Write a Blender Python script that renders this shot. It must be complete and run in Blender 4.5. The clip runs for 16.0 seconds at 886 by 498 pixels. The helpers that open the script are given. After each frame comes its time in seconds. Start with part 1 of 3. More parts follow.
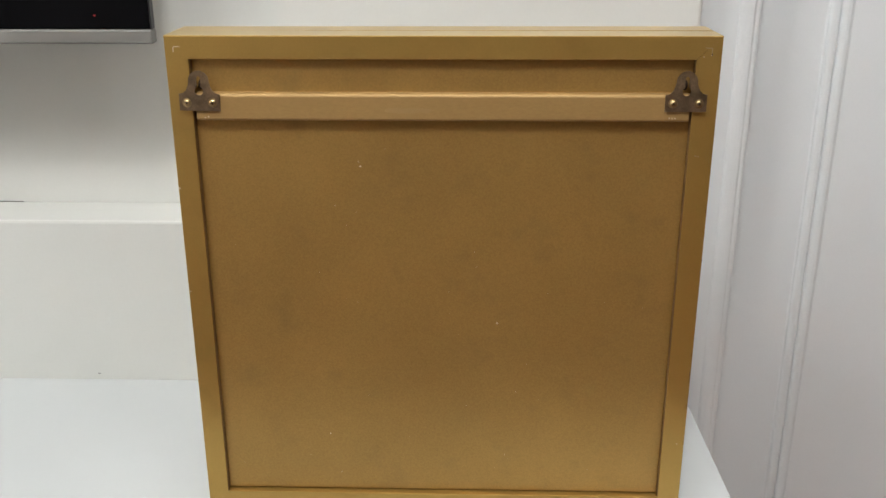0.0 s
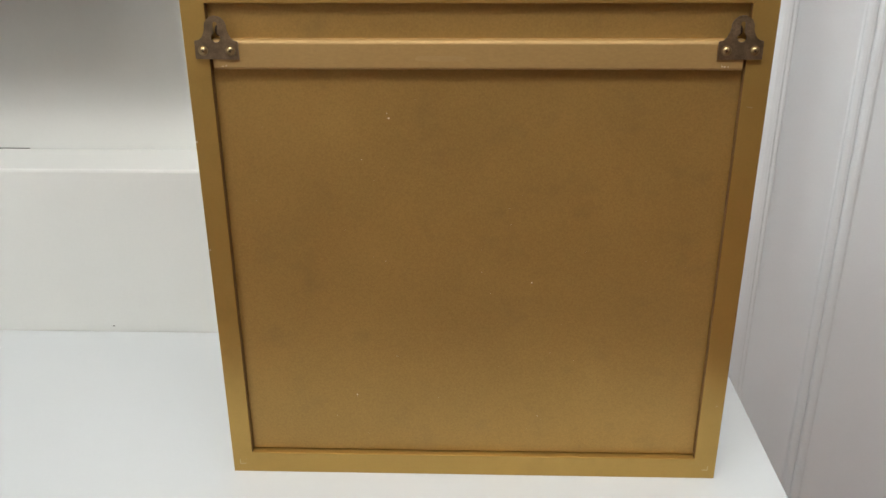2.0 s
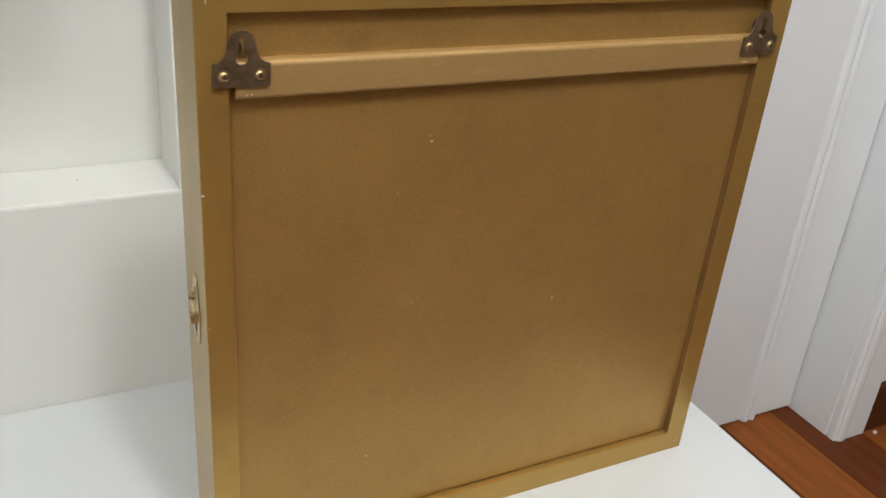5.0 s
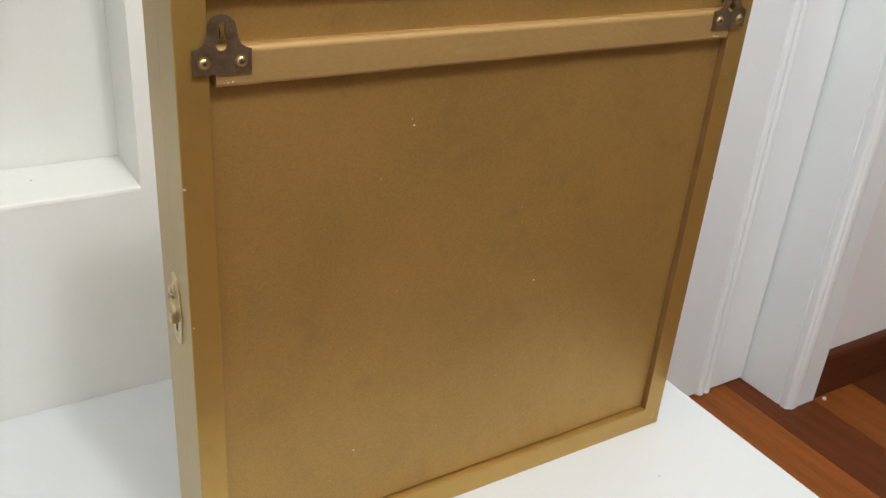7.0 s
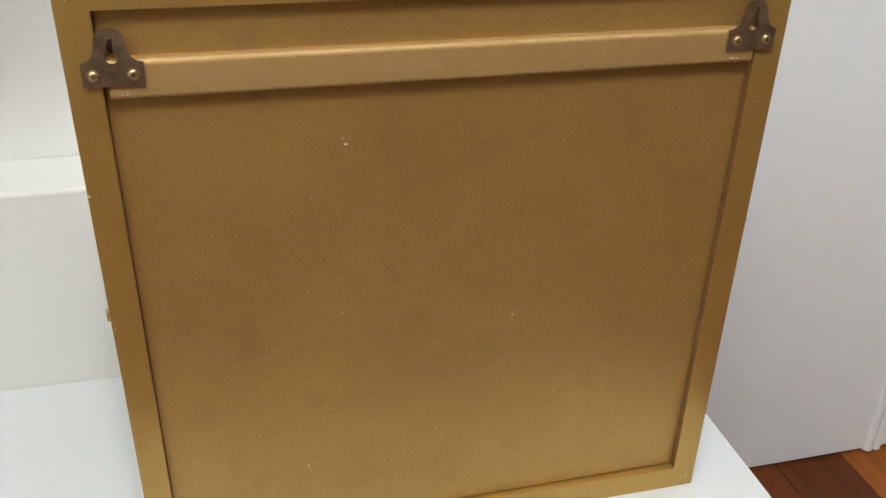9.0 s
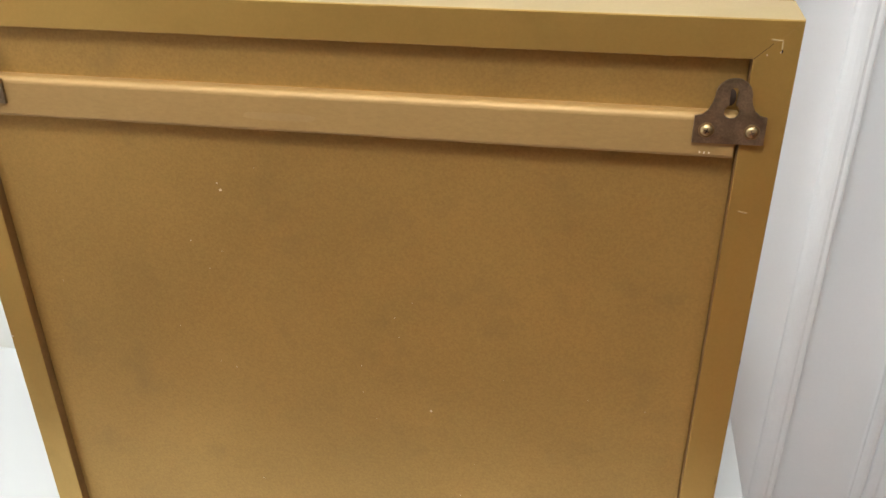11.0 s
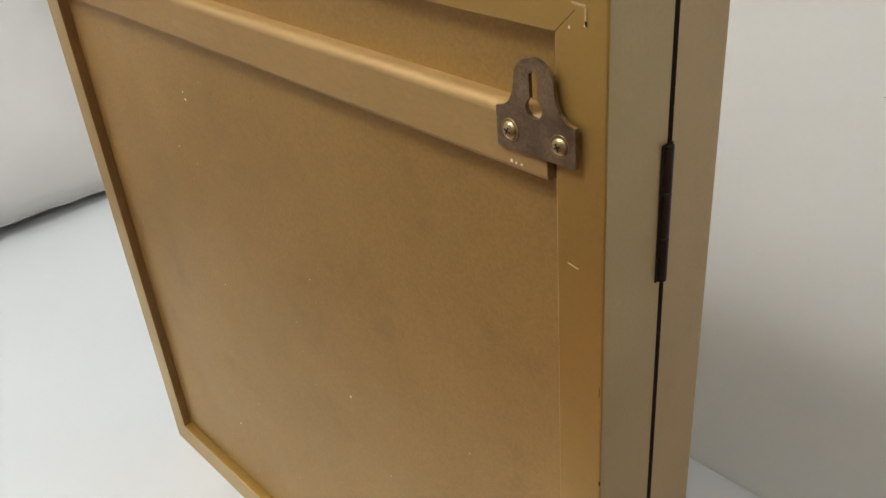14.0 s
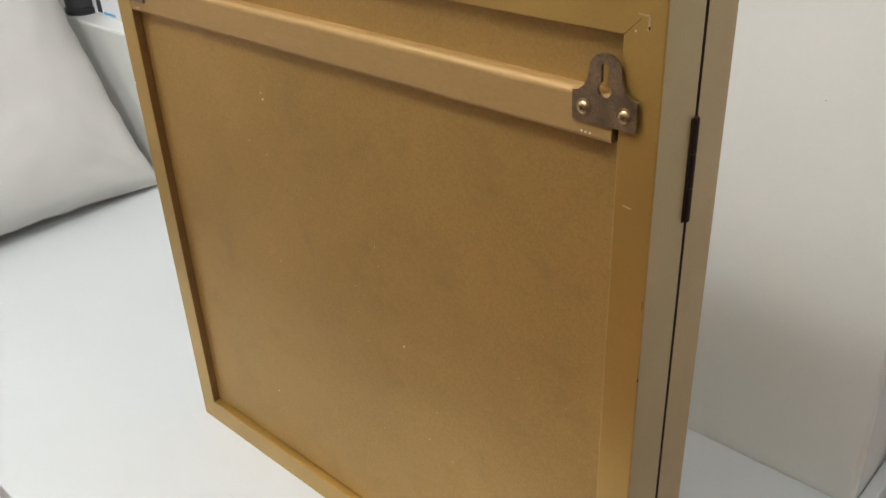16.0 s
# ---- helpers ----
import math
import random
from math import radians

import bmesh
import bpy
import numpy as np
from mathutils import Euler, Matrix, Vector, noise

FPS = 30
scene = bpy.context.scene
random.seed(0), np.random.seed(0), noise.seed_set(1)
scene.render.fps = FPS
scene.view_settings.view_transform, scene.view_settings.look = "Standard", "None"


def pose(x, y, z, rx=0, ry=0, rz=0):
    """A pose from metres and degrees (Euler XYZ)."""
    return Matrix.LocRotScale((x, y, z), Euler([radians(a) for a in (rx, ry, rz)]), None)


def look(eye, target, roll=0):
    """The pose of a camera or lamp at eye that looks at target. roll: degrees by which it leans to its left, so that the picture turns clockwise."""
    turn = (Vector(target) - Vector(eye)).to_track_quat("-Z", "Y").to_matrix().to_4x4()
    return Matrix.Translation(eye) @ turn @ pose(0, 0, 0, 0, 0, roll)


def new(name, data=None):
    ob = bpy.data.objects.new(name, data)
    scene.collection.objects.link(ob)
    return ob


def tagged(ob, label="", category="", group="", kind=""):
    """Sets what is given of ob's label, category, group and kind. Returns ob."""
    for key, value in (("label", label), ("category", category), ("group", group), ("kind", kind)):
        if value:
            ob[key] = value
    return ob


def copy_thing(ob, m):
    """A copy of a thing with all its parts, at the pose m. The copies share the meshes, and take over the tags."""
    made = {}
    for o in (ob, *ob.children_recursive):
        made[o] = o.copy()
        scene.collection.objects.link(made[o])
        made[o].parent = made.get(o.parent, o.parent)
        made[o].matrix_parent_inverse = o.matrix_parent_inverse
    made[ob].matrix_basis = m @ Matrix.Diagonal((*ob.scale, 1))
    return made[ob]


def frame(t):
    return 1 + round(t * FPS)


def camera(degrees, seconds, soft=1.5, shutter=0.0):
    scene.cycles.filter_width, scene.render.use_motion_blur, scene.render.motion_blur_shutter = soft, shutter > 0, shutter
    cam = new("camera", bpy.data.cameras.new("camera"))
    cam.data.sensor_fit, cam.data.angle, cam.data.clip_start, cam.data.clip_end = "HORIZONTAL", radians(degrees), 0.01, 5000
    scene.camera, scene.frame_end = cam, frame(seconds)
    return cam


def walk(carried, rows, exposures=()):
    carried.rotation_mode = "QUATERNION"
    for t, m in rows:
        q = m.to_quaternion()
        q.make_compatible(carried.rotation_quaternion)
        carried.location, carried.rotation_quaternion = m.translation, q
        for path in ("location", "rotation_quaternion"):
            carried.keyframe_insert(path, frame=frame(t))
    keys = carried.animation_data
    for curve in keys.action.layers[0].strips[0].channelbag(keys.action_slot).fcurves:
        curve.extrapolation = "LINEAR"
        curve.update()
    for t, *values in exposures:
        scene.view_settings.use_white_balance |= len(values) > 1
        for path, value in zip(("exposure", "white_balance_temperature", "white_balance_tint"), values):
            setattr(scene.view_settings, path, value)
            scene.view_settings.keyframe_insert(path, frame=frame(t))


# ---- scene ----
cam = camera(52.4, 16.0)
PATH = [
    (0, (0.011, 0.0, 0.941), (-0.042, 1.888, 0.283), -0.1),
    (0.5, (0.014, 0.004, 0.938), (-0.046, 1.864, 0.206), -0.3),
    (1, (0.016, 0.006, 0.937), (-0.051, 1.869, 0.211), -0.1),
    (1.5, (0.022, 0.022, 0.939), (-0.046, 1.878, 0.196), -0.1),
    (2, (-0.012, 0.043, 0.947), (-0.074, 1.874, 0.146), -0.3),
    (2.5, (-0.077, 0.069, 0.965), (-0.041, 1.902, 0.166), -0.5),
    (3, (-0.14, 0.108, 0.97), (0.082, 1.922, 0.157), -0.2),
    (3.5, (-0.201, 0.143, 0.97), (0.307, 1.886, 0.13), 2.3),
    (4, (-0.246, 0.167, 0.967), (0.366, 1.851, 0.078), 3.0),
    (4.2, (-0.265, 0.179, 0.968), (0.401, 1.837, 0.069), 3.6),
    (6.3, (-0.336, 0.247, 0.959), (0.642, 1.733, 0.045), 5.1),
    (6.5, (-0.337, 0.247, 0.958), (0.641, 1.732, 0.042), 5.0),
    (7, (-0.339, 0.242, 0.956), (0.635, 1.726, 0.035), 4.8),
    (7.5, (-0.318, 0.229, 0.964), (0.643, 1.721, 0.041), 4.5),
    (8, (-0.272, 0.211, 0.969), (0.624, 1.741, 0.044), 3.6),
    (8.2, (-0.248, 0.204, 0.972), (0.579, 1.771, 0.043), 3.3),
    (10.3, (0.046, 0.215, 0.971), (-0.127, 1.941, -0.025), -1.2),
    (10.5, (0.074, 0.235, 0.966), (-0.161, 1.963, -0.013), -1.0),
    (11, (0.114, 0.292, 0.975), (-0.186, 2.002, -0.018), -0.5),
    (11.5, (0.165, 0.356, 0.966), (-0.221, 2.036, -0.047), -0.4),
    (12, (0.234, 0.43, 0.956), (-0.522, 1.978, -0.06), -2.3),
    (12.5, (0.286, 0.476, 0.934), (-0.744, 1.849, -0.092), -3.8),
    (13, (0.325, 0.495, 0.932), (-0.836, 1.755, -0.1), -4.1),
    (13.5, (0.332, 0.501, 0.932), (-0.924, 1.66, -0.106), -4.6),
    (14, (0.341, 0.503, 0.932), (-0.968, 1.604, -0.105), -5.1),
    (14.5, (0.344, 0.501, 0.933), (-0.969, 1.594, -0.108), -4.5),
    (15, (0.345, 0.477, 0.934), (-0.954, 1.582, -0.111), -3.3),
    (15.5, (0.352, 0.424, 0.947), (-0.936, 1.564, -0.074), -4.3),
    (16, (0.366, 0.386, 0.955), (-0.843, 1.639, -0.029), -2.6),
]
walk(cam, [(t, look(eye, target, roll)) for t, eye, target, roll in PATH],
     [(0, -0.15), (1.5, -0.15), (3, -0.22), (4, -0.24), (6.5, -0.02), (8.2, -0.02), (10.4, -0.08), (11, 0.25), (11.5, 0.25), (12, 0.14), (12.5, 0.17), (13, 0.14), (13.5, -0.13), (14.5, -0.12), (16, -0.06)])

# ---- light ----
world = bpy.data.worlds.new("world")
world.use_nodes = True
world.node_tree.nodes["Background"].inputs["Color"].default_value = (0.75, 0.85, 1.0, 1)
world.node_tree.nodes["Background"].inputs["Strength"].default_value = 0.3
scene.world = world

# plan, in metres
BENCH = 0.452                     # top of the bench
X0, X1 = -0.218, 0.1995           # the case, side to side
Z0, Z1 = BENCH, 0.8705            # the case, bottom to top
YB, YS, YF = 0.684, 0.7130, 0.7392  # the case: back face, seam between its halves, front
UNIT = 0.934                      # face of the wall unit
NICHE = 1.008                     # back of its niche
LEDGE = 0.645
WEST, EAST, SOUTH, CEIL = -1.0, 2.6, -3.6, 2.5


def lamp(name, where, radius, watts, colour):
    data = bpy.data.lights.new(name, "POINT")
    data.shadow_soft_size, data.energy, data.color = radius, watts, colour
    ob = new(name, data)
    ob.location = where
    return ob


# first two placed to suit the cast shadows; the third is added door fill
LAMPS = [(-0.05, -0.20, 51.0), (-0.76, -0.45, 20.0), (1.05, -0.60, 15.0)]
for x, y, watts in LAMPS:
    lamp("ceiling_and_fill_bulb", (x, y, CEIL - 0.26), 0.08, watts, (0.97, 0.985, 1.0))


# ---- materials ----
def material(name, colour, rough=0.5, metal=0.0, vary=0.08, scale=6.0, grain=400.0, bump=0.05, stain=0.0, stain_scale=14.0,
             stain_colour=None, per_object=0.0, coat=0.0, stretch=(1, 1, 1), coat_rough=0.12, speck=0.6, spec=0.5):
    m = bpy.data.materials.new(name)
    m.use_nodes = True
    nt = m.node_tree
    n, link = nt.nodes, nt.links
    b = n["Principled BSDF"]
    b.inputs["Metallic"].default_value = metal
    b.inputs["Coat Weight"].default_value = coat
    b.inputs["Specular IOR Level"].default_value = spec
    b.inputs["Coat Roughness"].default_value = coat_rough
    tc = n.new("ShaderNodeTexCoord")
    mp = n.new("ShaderNodeMapping")
    mp.inputs["Scale"].default_value = stretch
    link.new(tc.outputs["Object"], mp.inputs["Vector"])

    def noisy(s, detail=3.0, rough_=0.55):
        t = n.new("ShaderNodeTexNoise")
        t.inputs["Scale"].default_value, t.inputs["Detail"].default_value, t.inputs["Roughness"].default_value = s, detail, rough_
        link.new(mp.outputs["Vector"], t.inputs["Vector"])
        return t.outputs["Fac"]

    def ranged(socket, a, b_, c, d):
        r = n.new("ShaderNodeMapRange")
        for key, v in zip(("From Min", "From Max", "To Min", "To Max"), (a, b_, c, d)):
            r.inputs[key].default_value = v
        link.new(socket, r.inputs["Value"])
        return r.outputs["Result"]

    def times(p, q):
        t = n.new("ShaderNodeMath")
        t.operation = "MULTIPLY"
        link.new(p, t.inputs[0]), link.new(q, t.inputs[1])
        return t.outputs["Value"]

    big = ranged(noisy(scale, 4.0), 0.3, 0.7, 1 - vary, 1 + vary)
    fine = ranged(noisy(grain, 2.0, 0.7), 0.3, 0.7, 1 - speck * vary, 1 + speck * vary)
    value = times(big, fine)
    if per_object:
        info = n.new("ShaderNodeObjectInfo")
        value = times(value, ranged(info.outputs["Random"], 0, 1, 1 - per_object, 1 + per_object))
    hsv = n.new("ShaderNodeHueSaturation")
    hsv.inputs["Color"].default_value = (*colour, 1)
    link.new(value, hsv.inputs["Value"])
    out = hsv.outputs["Color"]
    if stain:
        mix = n.new("ShaderNodeMix")
        mix.data_type = "RGBA"
        mix.inputs["B"].default_value = (*(stain_colour or [c * 0.5 for c in colour]), 1)
        for s in mix.inputs:
            if s.type == "RGBA" and s.name == "A":
                link.new(out, s)
            if s.type == "RGBA" and s.name == "B":
                s.default_value = (*(stain_colour or [c * 0.5 for c in colour]), 1)
            if s.type == "VALUE" and s.name == "Factor":
                link.new(ranged(noisy(stain_scale, 5.0, 0.6), 0.56, 0.76, 0.0, stain), s)
        for s in mix.outputs:
            if s.type == "RGBA":
                out = s
    link.new(out, b.inputs["Base Color"])
    link.new(ranged(noisy(scale * 2.3, 3.0), 0.25, 0.75, rough * 0.9, rough * 1.1), b.inputs["Roughness"])
    if bump:
        bp = n.new("ShaderNodeBump")
        bp.inputs["Strength"].default_value, bp.inputs["Distance"].default_value = bump, 0.001
        link.new(noisy(grain * 0.7, 2.0), bp.inputs["Height"])
        link.new(bp.outputs["Normal"], b.inputs["Normal"])
    return m


GOLD = material("gold paint on wood", (0.432, 0.272, 0.072), 0.33, 0.66, 0.05, 9, 700, 0.04, 0.22, 22, None, 0, 0.10, (1, 1, 1), 0.28)
GOLD_INNER = material("dark brown gold of inner faces", (0.210, 0.112, 0.034), 0.5, 0.25, 0.12, 40, 500, 0.06, 0.4, 60)
GOLD_BOARD = material("gold paint on hardboard", (0.370, 0.222, 0.063), 0.43, 0.56, 0.08, 9, 720, 0.08, 0.40, 32, (0.232, 0.148, 0.053), 0, 0, (1, 1, 1), 0.1, 1.3)
GOLD_BATTEN = material("gold paint on batten", (0.350, 0.216, 0.076), 0.54, 0.34, 0.05, 12, 700, 0.05, 0.18, 30, (0.42, 0.28, 0.12), 0, 0, (0.4, 1, 1), 0.1, 1.2)
# paler golds for the outer faces: sheen of the lit paint put into the colour
GOLD_EDGE = material("gold paint paled by side sheen", (0.418, 0.312, 0.138), 0.42, 0.40, 0.06, 12, 700, 0.04, 0.35, 30, (0.36, 0.28, 0.15), 0, 0.15, (1, 1, 1), 0.3)
GOLD_FRONT = material("warm gold paint", (0.435, 0.310, 0.140), 0.42, 0.42, 0.06, 12, 700, 0.04, 0.35, 30, (0.35, 0.26, 0.13), 0, 0.15, (1, 1, 1), 0.3)
BATTEN_RUB = material("rubbed paler batten paint", (0.366, 0.231, 0.088), 0.56, 0.31, 0.06, 60, 700)
RUBBED = material("rubbed bright gold", (0.52, 0.40, 0.20), 0.5, 0.2, 0.1, 50, 600)
DARK_BROWN = material("dark brown for gaps and chips", (0.035, 0.018, 0.009), 0.85, 0.0)
BRONZE = material("aged bronze steel", (0.240, 0.174, 0.104), 0.40, 0.85, 0.28, 110, 900, 0.05, 0.75, 150, (0.11, 0.083, 0.055))
BRASS = material("pale bright brass", (0.62, 0.51, 0.30), 0.30, 0.9, 0.08, 60, 900, 0.02, 0.3, 140)
SCREW = material("worn brass screw", (0.44, 0.33, 0.17), 0.34, 0.95, 0.15, 300, 900, 0.03, 0.5, 400, (0.2, 0.15, 0.08))
HINGE = material("dark brown hinge", (0.035, 0.022, 0.016), 0.5, 0.6, 0.2, 80, 700, 0.1)
BARE = material("bare chipped wood", (0.80, 0.68, 0.48), 0.7, 0.0, 0.1, 50, 600)
LACQUER = material("white lacquered bench top", (0.592, 0.617, 0.615), 0.33, 0.0, 0.012, 4, 300, 0.02)
CREAM = material("cream white unit paint", (0.712, 0.718, 0.676), 0.24, 0.0, 0.015, 5, 300, 0.02)
DOOR_WHITE = material("white door paint", (0.802, 0.838, 0.845), 0.42, 0.0, 0.015, 5, 350, 0.03)
WALL = material("white wall paint", (0.76, 0.75, 0.74), 0.85, 0.0, 0.02, 3, 250, 0.08)
TAUPE = material("taupe wall paint", (0.38, 0.34, 0.30), 0.85, 0.0, 0.03, 3, 250, 0.08)
CEILING = material("ceiling paint", (0.82, 0.81, 0.79), 0.9, 0.0, 0.02, 3, 250, 0.05)
WOODS = [material("floor wood " + tone, colour, 0.5, 0.0, 0.2, 9, 120, 0.05, 0.6, 14, dark, 0.12, 0.0, (6, 0.5, 1), spec=0.16) for tone, colour, dark in (
    ("dark", (0.088, 0.024, 0.007), (0.052, 0.014, 0.005)), ("middle", (0.122, 0.032, 0.008), (0.070, 0.019, 0.006)), ("light", (0.225, 0.068, 0.013), (0.150, 0.042, 0.009)))]
SKIRT = material("dark red brown skirting wood", (0.088, 0.026, 0.009), 0.5, 0.0, 0.18, 9, 150, 0.05, 0.4, 20, None, 0, 0.0, (0.6, 1, 6), spec=0.14)
CLOTH = material("pale cream grey cotton", (0.675, 0.662, 0.632), 0.9, 0.0, 0.025, 7, 1200, 0.3)
# darker copy of the cushion cotton, with the seam's shade in its colour
SEAM_SHADE = material("shaded seam cotton", (0.58, 0.565, 0.53), 0.9, 0.0, 0.03, 12, 1200, 0.3)
GLASS_BLACK = material("black screen glass", (0.003, 0.003, 0.0035), 0.07, 0.0, 0.05, 5, 300, 0.0, spec=0.05)
SILVER = material("warm grey plastic", (0.20, 0.195, 0.18), 0.42, 0.15, 0.04, 20, 500, 0.02)
BLACK = material("black plastic", (0.018, 0.018, 0.02), 0.4, 0.0, 0.1, 30, 500, 0.03)
CHARCOAL = material("charcoal plastic", (0.06, 0.062, 0.065), 0.3, 0.0, 0.1, 30, 500, 0.03)
RED_LED = material("dim red lamp", (0.3, 0.01, 0.01), 0.4)
PAPER = material("white card", (0.80, 0.81, 0.83), 0.6, 0.0, 0.02, 10, 500, 0.02)
RED_INK = material("red print", (0.45, 0.03, 0.06), 0.6)
BLUE_INK = material("blue print", (0.16, 0.42, 0.62), 0.6)
DARK_INK = material("dark print", (0.03, 0.03, 0.035), 0.6)
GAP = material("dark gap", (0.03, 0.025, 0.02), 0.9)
SHADE = material("lamp diffuser", (0.9, 0.9, 0.88), 0.5)
SHADE.node_tree.nodes["Principled BSDF"].inputs["Emission Color"].default_value = (1, 0.95, 0.88, 1)
SHADE.node_tree.nodes["Principled BSDF"].inputs["Emission Strength"].default_value = 3.0


# ---- mesh helpers ----
def mesh_of(name, bm, mat, smooth=False):
    me = bpy.data.meshes.new(name)
    bmesh.ops.recalc_face_normals(bm, faces=bm.faces)
    bm.to_mesh(me)
    bm.free()
    me.materials.append(mat)
    if smooth == "all":
        me.shade_smooth()
        me.set_sharp_from_angle(angle=radians(50))
    elif smooth:
        me.set_sharp_from_angle(angle=radians(40))
        for p in me.polygons:
            ends = [me.vertices[i].co for i in p.vertices]
            p.use_smooth = p.area / max((q - o).length for o, q in zip(ends, ends[1:] + ends[:1])) < 0.003
    return me


def part(name, bm, mat, parent=None, label="", smooth=True):
    ob = new(name, mesh_of(name, bm, mat, smooth))
    if parent:
        ob.parent = parent
    return tagged(ob, label)


def thing(name, label, category, at=(0, 0, 0), group="", kind=""):
    ob = new(name)
    ob.empty_display_size = 0.05
    ob.location = at
    return tagged(ob, label, category, group, kind)


def solid(name, bm, mat, label, category="", kind="", group=""):
    ob = new(name, mesh_of(name, bm, mat, True))
    return tagged(ob, label, category, group, kind)


def block(x0, x1, y0, y1, z0, z1, bevel=0.0, segments=2, bm=None):
    """A block with rounded edges."""
    own = bmesh.new()
    bmesh.ops.create_cube(own, size=1)
    for v in own.verts:
        v.co = Vector(((x0 + x1) / 2 + v.co.x * (x1 - x0), (y0 + y1) / 2 + v.co.y * (y1 - y0), (z0 + z1) / 2 + v.co.z * (z1 - z0)))
    if bevel:
        bmesh.ops.bevel(own, geom=own.edges[:], offset=bevel, segments=segments, profile=0.5, affect="EDGES")
    if bm is None:
        return own
    me = bpy.data.meshes.new("tmp")
    own.to_mesh(me)
    own.free()
    bm.from_mesh(me)
    bpy.data.meshes.remove(me)
    return bm


def prism(points, a, b, axis="y", bevel=0.0, segments=2, along=None):
    """A polygon pushed from a to b along an axis. points: (x, z) for y, (x, y) for z, (y, z) for x."""
    bm = bmesh.new()

    def place(p, d):
        return {"y": (p[0], d, p[1]), "z": (p[0], p[1], d), "x": (d, p[0], p[1])}[axis]
    low = [bm.verts.new(place(p, a)) for p in points]
    high = [bm.verts.new(place(p, b)) for p in points]
    k = len(points)
    bm.faces.new(low)
    bm.faces.new(high[::-1])
    for i in range(k):
        bm.faces.new((low[i], low[(i + 1) % k], high[(i + 1) % k], high[i]))
    bmesh.ops.recalc_face_normals(bm, faces=bm.faces)
    if bevel:
        picked = [e for e in bm.edges if along is None or (along(e) if callable(along) else abs((e.verts[0].co - e.verts[1].co).normalized()[along]) > 0.99)]
        bmesh.ops.bevel(bm, geom=picked, offset=bevel, segments=segments, profile=0.5, affect="EDGES")
    return bm


def lathe(profile, centre, axis="y", steps=24):
    """Turns (radius, height) pairs round an axis through centre."""
    bm = bmesh.new()
    rings = []
    for r, h in profile:
        ring = []
        for i in range(steps):
            a = 2 * math.pi * i / steps
            u, v = r * math.cos(a), r * math.sin(a)
            ring.append(bm.verts.new(Vector(centre) + Vector({"y": (u, h, v), "z": (u, v, h), "x": (h, u, v)}[axis])))
        rings.append(ring)
    for p, q in zip(rings, rings[1:]):
        for i in range(steps):
            bm.faces.new((p[i], p[(i + 1) % steps], q[(i + 1) % steps], q[i]))
    bm.faces.new(rings[0])
    bm.faces.new(rings[-1][::-1])
    return bm


# ---- the shell of the room ----
solid("floor", block(WEST - 0.1, EAST + 0.1, SOUTH - 0.1, 1.3, -0.12, -0.016), GAP, "dark subfloor under the boards", "floor", "structure")
solid("ceiling", block(WEST - 0.1, EAST + 0.1, SOUTH - 0.1, 1.3, CEIL, CEIL + 0.1), CEILING, "plain white ceiling", "ceiling", "structure")
solid("wall_west", block(WEST - 0.1, WEST, SOUTH - 0.1, 1.3, -0.016, CEIL), WALL, "plain white painted wall", "wall", "structure")
solid("wall_east", block(EAST, EAST + 0.1, SOUTH - 0.1, 1.3, -0.016, CEIL), TAUPE, "plain taupe painted wall", "wall", "structure")
solid("wall_south", block(WEST, EAST, SOUTH - 0.1, SOUTH, -0.016, CEIL), TAUPE, "plain taupe painted wall", "wall", "structure")
JAMB_L, JAMB_R, DOOR_TOP = 0.325, 0.924, 2.05
FACE = 1.000    # front of the door casing
solid("wall_north_1", block(WEST, 0.2455, 1.034, 1.22, -0.016, CEIL), WALL, "white wall behind the fitted unit", "wall", "structure")
solid("wall_north_2", block(1.000, EAST, 1.016, 1.22, -0.016, CEIL), WALL, "plain white wall beside the door", "wall", "structure")
solid("wall_north_3", block(0.2455, 1.000, 1.016, 1.22, DOOR_TOP + 0.07, CEIL), WALL, "white wall above the door", "wall", "structure")


def casing_side(inner, outer, s):
    """Door lining and casing in one profile: flat reveal, a bead at the front corner, flat front."""
    f = FACE
    pts = [(outer, 1.22), (outer, f + 0.004), (outer - s * 0.004, f), (inner + s * 0.026, f)]
    for i in range(7):
        a = math.pi * i / 6
        pts.append((inner + s * (0.0165 + 0.0085 * math.cos(a)), f - 0.0027 * math.sin(a)))
    pts += [(inner + s * 0.006, f + 0.0015)]
    for i in range(6):
        a = math.pi / 2 * i / 5
        pts.append((inner + s * (0.006 - 0.006 * math.sin(a)), f + 0.0075 - 0.006 * math.cos(a)))
    pts += [(inner, f + 0.016), (inner + s * 0.0025, f + 0.0175), (inner + s * 0.0025, f + 0.0205), (inner, f + 0.022), (inner, 1.22)]
    return prism(pts, 0.0, DOOR_TOP + 0.07, "z")


solid("trim_1", casing_side(JAMB_L, 0.2455, -1), DOOR_WHITE, "white painted door casing with a bead", "door casing", "structure")
solid("trim_2", casing_side(JAMB_R, 1.000, 1), DOOR_WHITE, "white painted door casing with a bead", "door casing", "structure")
solid("trim_3", block(JAMB_L, JAMB_R, FACE + 0.002, 1.22, DOOR_TOP, DOOR_TOP + 0.07, 0.002), DOOR_WHITE, "white painted head of the door casing", "door casing", "structure")
solid("baseboard", prism([(1.016, 0.0), (1.002, 0.0), (1.002, 0.085), (1.004, 0.091), (1.009, 0.094), (1.016, 0.094)], 1.000, EAST, "x"), SKIRT,
      "dark reddish wooden skirting board", "skirting", "structure")

# door leaf with two vertical double beads
door = thing("door_1", "closed narrow white door with vertical beads", "door", (0, 0, 0), "", "structure")
